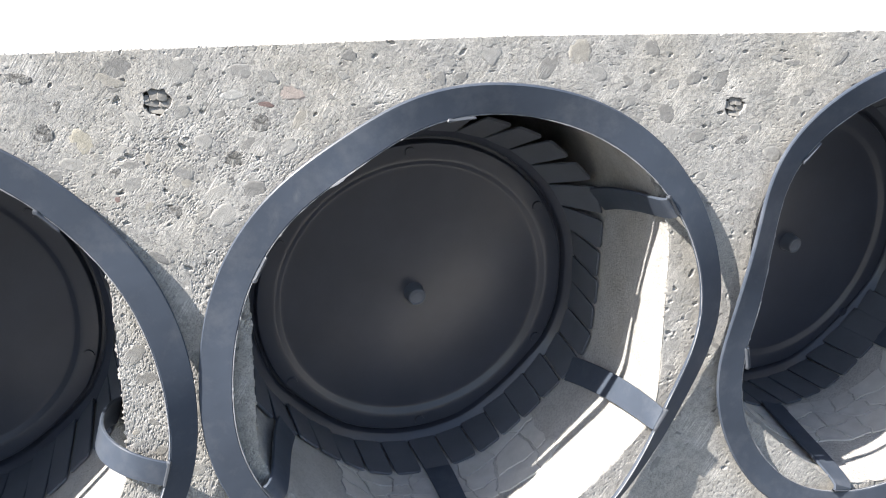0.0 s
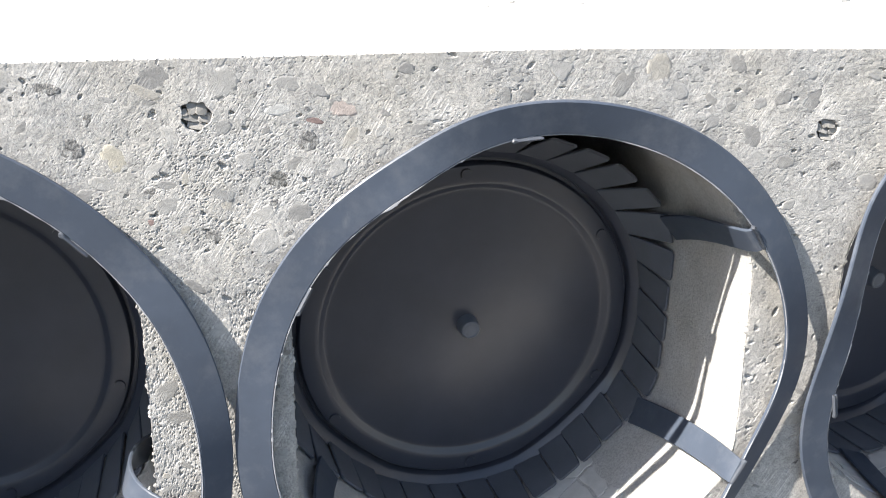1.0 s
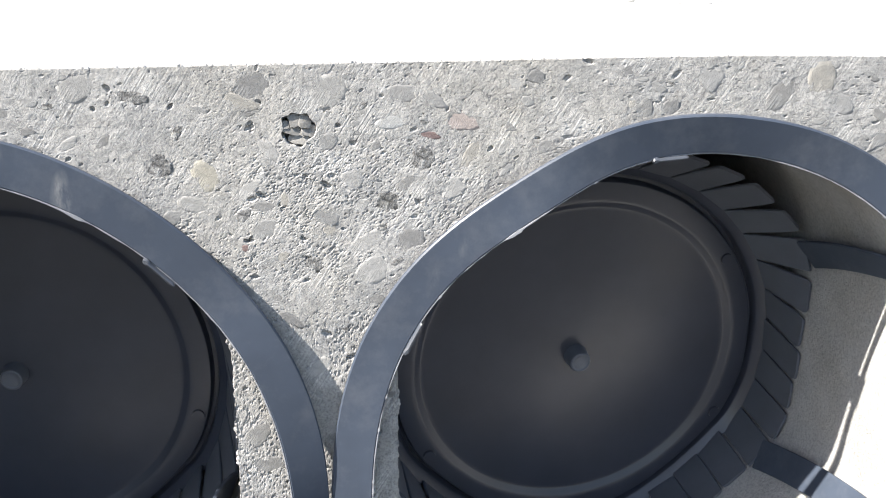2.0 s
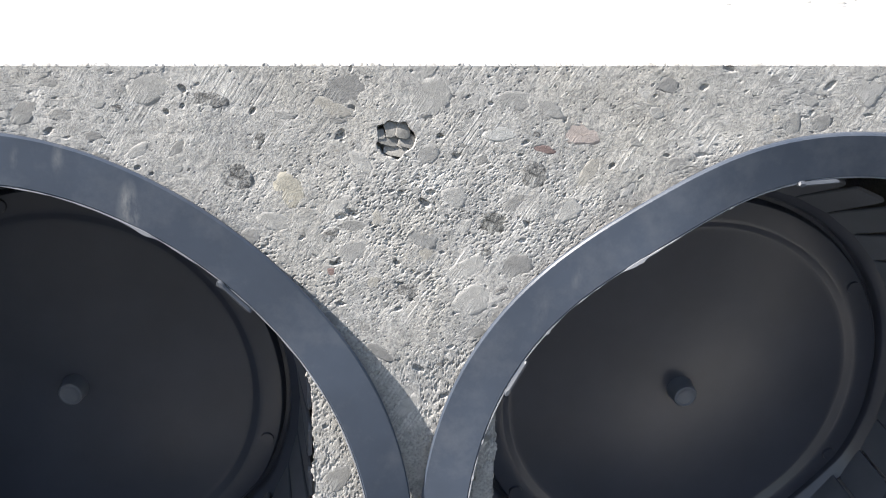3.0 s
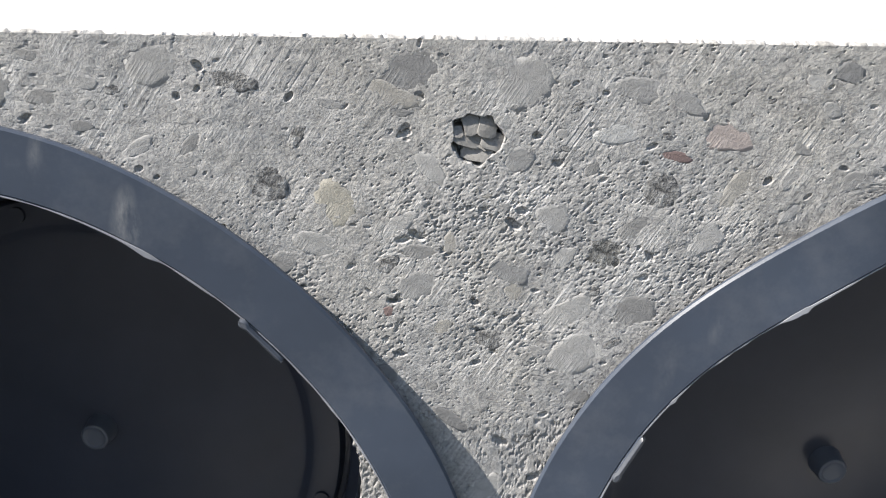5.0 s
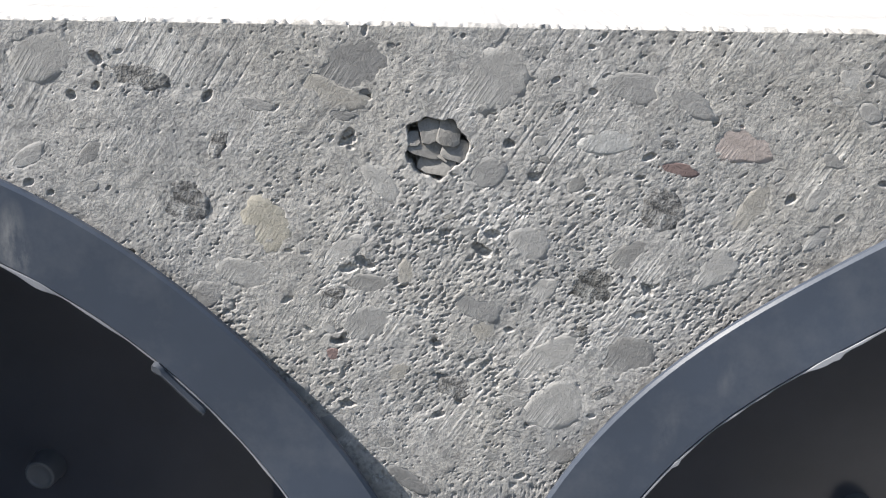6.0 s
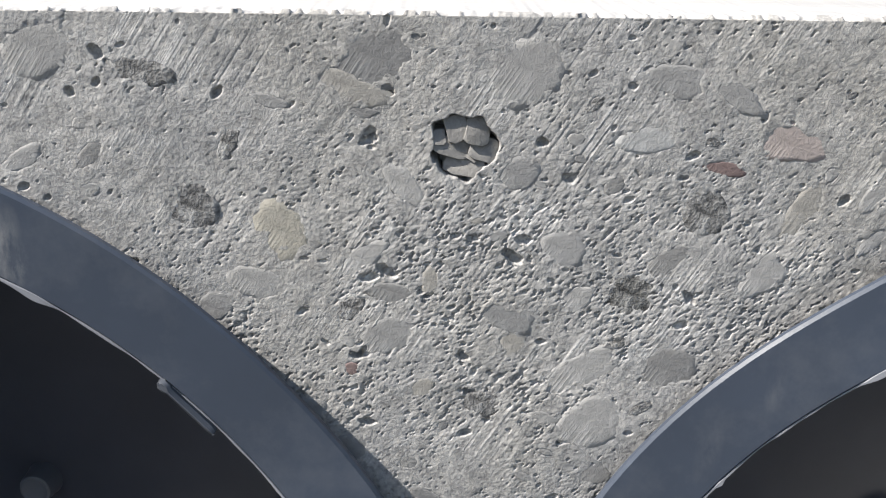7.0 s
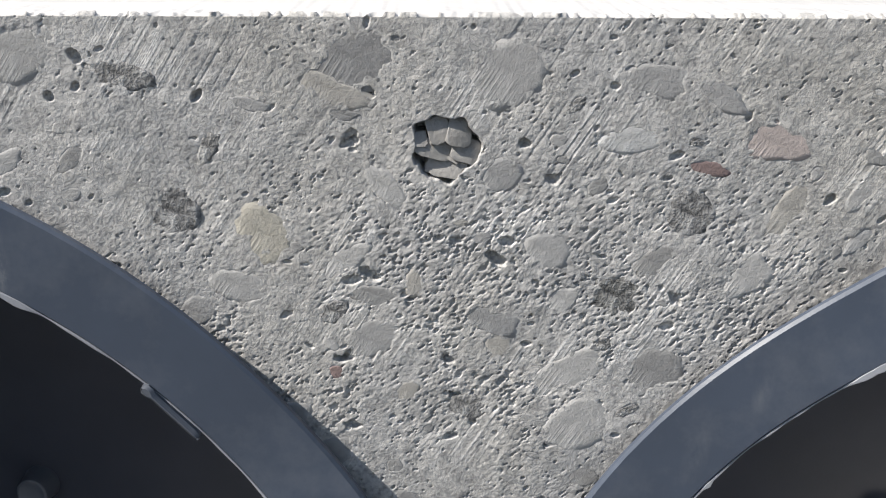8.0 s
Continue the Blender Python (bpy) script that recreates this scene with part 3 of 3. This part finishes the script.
# ---- stones cut through by the saw, and the strand ends ----
def stone_paint(name, colour, rough=0.75, mottle=0.0):
    m = Mat(name, rough, 0.35)
    k = m.ramp(m.noise(500, 5, 0.65), (0.3, (0.80, 0.80, 0.80)), (0.7, (1.15, 1.15, 1.15)))
    own = m.ramp(m.own(), (0.0, (0.90, 0.90, 0.90)), (1.0, (1.12, 1.11, 1.09)))
    cut = m.saw_marks()
    paint = m.mix(1.0, m.mix(1.0, m.mix(1.0, colour, k, "MULTIPLY"), own, "MULTIPLY"), m.ramp(cut, (0.0, (1, 1, 1)), (1.0, (1.30, 1.30, 1.30))), "MULTIPLY")
    if mottle:
        veins = m.noise(620, 4, 0.7)
        paint = m.mix(1.0, paint, m.ramp(veins, (0.36, (0.48, 0.48, 0.49)), (0.48, (0.95, 0.95, 0.95)), (0.66, (1.9, 1.9, 1.9))), "MULTIPLY")
        m.bump(veins, 1.0, 0.0006 * mottle)
    m.colour(paint)
    m.bump(cut, 0.6, 0.00010)
    m.bump(m.noise(900, 3, 0.6), 0.5, 0.00014)
    m.bump(m.noise(2600, 5, 0.7), 0.55, 0.00018)
    return m.m


STONE = {
    "grey": stone_paint("grey_stone", g(0.375, 0.012)), "dgrey": stone_paint("dark_grey_stone", g(0.295, 0.01)), "light": stone_paint("light_stone", g(0.44, 0.015)),
    "dark": stone_paint("dark_stone", g(0.23, 0.01), 0.7, 1.0), "green": stone_paint("greenish_stone", (0.172, 0.172, 0.168), 0.65, 1.3), "yellow": stone_paint("yellow_stone", (0.455, 0.43, 0.375)),
    "pale": stone_paint("pale_blue_stone", (0.468, 0.470, 0.468)), "pink": stone_paint("pink_stone", (0.47, 0.410, 0.388)), "red": stone_paint("red_stone", (0.27, 0.20, 0.19)), "brown": stone_paint("brown_stone", (0.405, 0.388, 0.36)),
}


def stone(x, z, a, b, tilt, kind, seed):
    """A sawn pebble, flush with the face, its rim sunk into the mortar."""
    r = random.Random(seed)
    corners = r.randint(5, 8)
    reach = [r.uniform(0.68, 1.22) for _ in range(corners)]
    shift = r.uniform(0, 6.3)
    rough = 0.00006 if kind in ("dark", "green") else 0.00002
    t, n = radians(tilt), 27
    level = float(swells(np.array([x]), np.array([z]))[0]) - 0.00001
    verts, faces = [(0, level, 0)], []
    for s, y in ((0.45, 0.0), (0.78, 0.00001), (0.98, 0.00004), (1.12, 0.00032)):
        for k in range(n):
            q = k * math.tau / n
            f = (q + shift) / math.tau * corners
            i, w = int(f) % corners, f % 1
            m = s * 1.06 * (reach[i] * (1 - w) + reach[(i + 1) % corners] * w) * (1 + r.uniform(-0.09, 0.09))
            u, v = a * m * math.cos(q), b * m * math.sin(q)
            verts.append((u * math.cos(t) - v * math.sin(t), level + y + r.uniform(-rough, rough), u * math.sin(t) + v * math.cos(t)))
    for k in range(n):
        faces.append((0, 1 + (k + 1) % n, 1 + k))
        for ring in range(3):
            p = 1 + ring * n
            faces.append((p + k, p + (k + 1) % n, p + n + (k + 1) % n, p + n + k))
    ob = mesh_from("stone", verts, [f[::-1] for f in faces], STONE[kind], SLAB)
    ob.location = (x, 0.0, z)
    return ob


for n, row in enumerate(placed):
    stone(*row, n + 1)


def steel():
    m = Mat("cut_steel", 0.55, 0.5)
    m.b.inputs["Metallic"].default_value = 0.15
    m.colour(m.ramp(m.noise(700, 4), (0.3, g(0.22, 0.03)), (0.7, g(0.31, 0.04))))
    m.bump(m.noise(1500, 4), 0.5, 0.0003)
    return m.m


STEEL = steel()


def strand(x, z, r, seed):
    """Seven cut wires in their pocket."""
    ob = thing("steel_strand", "cut grey steel prestressing strand sunk in the concrete face", "steel strand", "strand ends in the slab", at=(x, 0, z))
    rnd = random.Random(seed)
    # centre, half size and tilt of each smeared wire end, in radii
    for cx, cz, hw, hh, tilt in ((-0.20, 0.56, 0.30, 0.36, 20), (0.42, 0.50, 0.32, 0.36, -8), (-0.34, -0.04, 0.48, 0.25, -16), (0.62, -0.10, 0.34, 0.30, -20), (0.02, -0.62, 0.50, 0.26, -10), (-0.72, 0.26, 0.16, 0.20, 10), (0.20, -0.24, 0.24, 0.14, -28)):
        bm = bmesh.new()
        rows, lean = [], (rnd.uniform(0.15, 0.5), rnd.uniform(-0.15, 0.2))
        corner = [rnd.uniform(0.90, 1.08) for _ in range(14)]
        for depth, grow in ((0.0044, 1.08), (0.0011, 1.08), (0.0007, 1.05), (0.00062, 0.99)):
            row = []
            for k in range(14):
                q = k * math.tau / 14
                u, v = abs(math.cos(q)) ** 0.42 * math.copysign(1, math.cos(q)), abs(math.sin(q)) ** 0.42 * math.copysign(1, math.sin(q))
                du, dv = 1.12 * hw * grow * corner[k] * u, 1.12 * hh * grow * corner[k] * v
                px, pz = r * (cx + du * math.cos(radians(tilt)) - dv * math.sin(radians(tilt))), r * (cz + du * math.sin(radians(tilt)) + dv * math.cos(radians(tilt)))
                tip = 0 if depth > 0.004 else lean[0] * (pz - r * cz) + lean[1] * (px - r * cx)
                row.append((px, depth + tip, pz))
            rows.append(row)
        strip(bm, rows)
        part("wire", bm, STEEL, ob)
    return ob


strand(*STRANDS[0], 3)
strand(*STRANDS[1], 4)


# ---- dried slurry, cracked into plates, on the floors of two cores ----
def slurry(core, seed):
    m = Mat("dried_slurry", 0.9, 0.25)
    m.colour(m.ramp(m.noise(120, 5, 0.6), (0.3, g(0.52, 0.02)), (0.7, g(0.62, 0.02))))
    m.bump(m.noise(900, 4, 0.6), 0.5, 0.0004)
    ob = thing("slurry_crust", "thin pale grey dried cement slurry, cracked into plates", "cement crust", "slurry crusts in the cores")
    rnd = random.Random(seed)
    right = profile_of(core)[: len(PROFILE) // 2 + 1]
    deep = lambda u: float(np.interp(abs(u), right[:17, 0], right[:17, 1]))
    nu, nv = 8, 3
    us, vs = np.linspace(-0.046, 0.058, nu + 1), np.linspace(0.036, 0.078, nv + 1)
    knot = {(i, j): (us[i] + rnd.uniform(-0.0042, 0.0042), vs[j] + rnd.uniform(-0.0045, 0.0045)) for i in range(nu + 1) for j in range(nv + 1)}
    crook = {}

    def side(p, q):
        """Points along a crack from knot p to knot q, the same for both plates."""
        key = tuple(sorted((p, q)))
        if key not in crook:
            (a, b), (c, d) = knot[key[0]], knot[key[1]]
            crook[key] = [(a + (c - a) * k / 4 + rnd.uniform(-0.0016, 0.0016), b + (d - b) * k / 4 + rnd.uniform(-0.0011, 0.0011)) for k in (1, 2, 3)]
        run = crook[key]
        return [knot[p]] + (run if key[0] == p else run[::-1])

    for i in range(nu):
        for j in range(nv):
            ring = [(i, j), (i + 1, j), (i + 1, j + 1), (i, j + 1)]
            rim = sum((side(ring[k], ring[(k + 1) % 4]) for k in range(4)), [])
            cx, cy = sum(p[0] for p in rim) / len(rim), sum(p[1] for p in rim) / len(rim)
            gap = rnd.uniform(0.965, 0.985) if rnd.random() < 0.6 else rnd.uniform(0.88, 0.94)
            bm = bmesh.new()
            rows = []
            for lift, grow in ((-0.001, 1.0), (0.0002, 1.0), (0.0005, 0.97), (0.0005, 0.6)):
                rows.append([(core + cx + (u - cx) * gap * grow, cy + (v - cy) * gap * grow, deep(cx + (u - cx) * gap * grow) + lift + (0.0003 if grow < 1 else 0) * rnd.random()) for u, v in rim])
            strip(bm, rows)
            part("plate", bm, m.m, ob)
    return ob


slurry(CORES[2], 5)
slurry(CORES[3], 6)


# ---- crumbs lying on the slab ----
def crumb(x, y, a, b, tall, seed):
    rnd = random.Random(seed)
    ob = thing("concrete_crumb", "small grey concrete crumb lying on the pale slab", "crumb", "crumbs on the slab", at=(x, y, TOP))
    bm = bmesh.new()
    turn = rnd.uniform(-0.4, 0.4)
    rows = []
    for h, grow in ((-0.0003, 1.0), (tall * 0.5, 0.95), (tall, 0.55)):
        row = []
        for k in range(9):
            q = k * math.tau / 9
            m = grow * rnd.uniform(0.75, 1.15)
            u, v = a * m * math.cos(q), b * m * math.sin(q)
            row.append((u * math.cos(turn) - v * math.sin(turn), u * math.sin(turn) + v * math.cos(turn), h))
        rows.append(row)
    strip(bm, rows)
    part("lump", bm, STONE["light"], ob)


crumb(0.276, 0.129, 0.0028, 0.0010, 0.0008, 1)
crumb(0.302, 0.121, 0.0034, 0.0011, 0.0009, 2)
crumb(0.144, 0.139, 0.0018, 0.0008, 0.0007, 3)
crumb(0.161, 0.130, 0.0016, 0.0006, 0.0006, 4)
crumb(0.172, 0.126, 0.0022, 0.0006, 0.0006, 5)
crumb(0.182, 0.136, 0.0010, 0.0006, 0.0005, 6)
crumb(0.128, 0.122, 0.0014, 0.0006, 0.0006, 7)
crumb(0.328, 0.066, 0.0016, 0.0009, 0.0008, 8)
crumb(0.334, 0.064, 0.0013, 0.0007, 0.0007, 9)
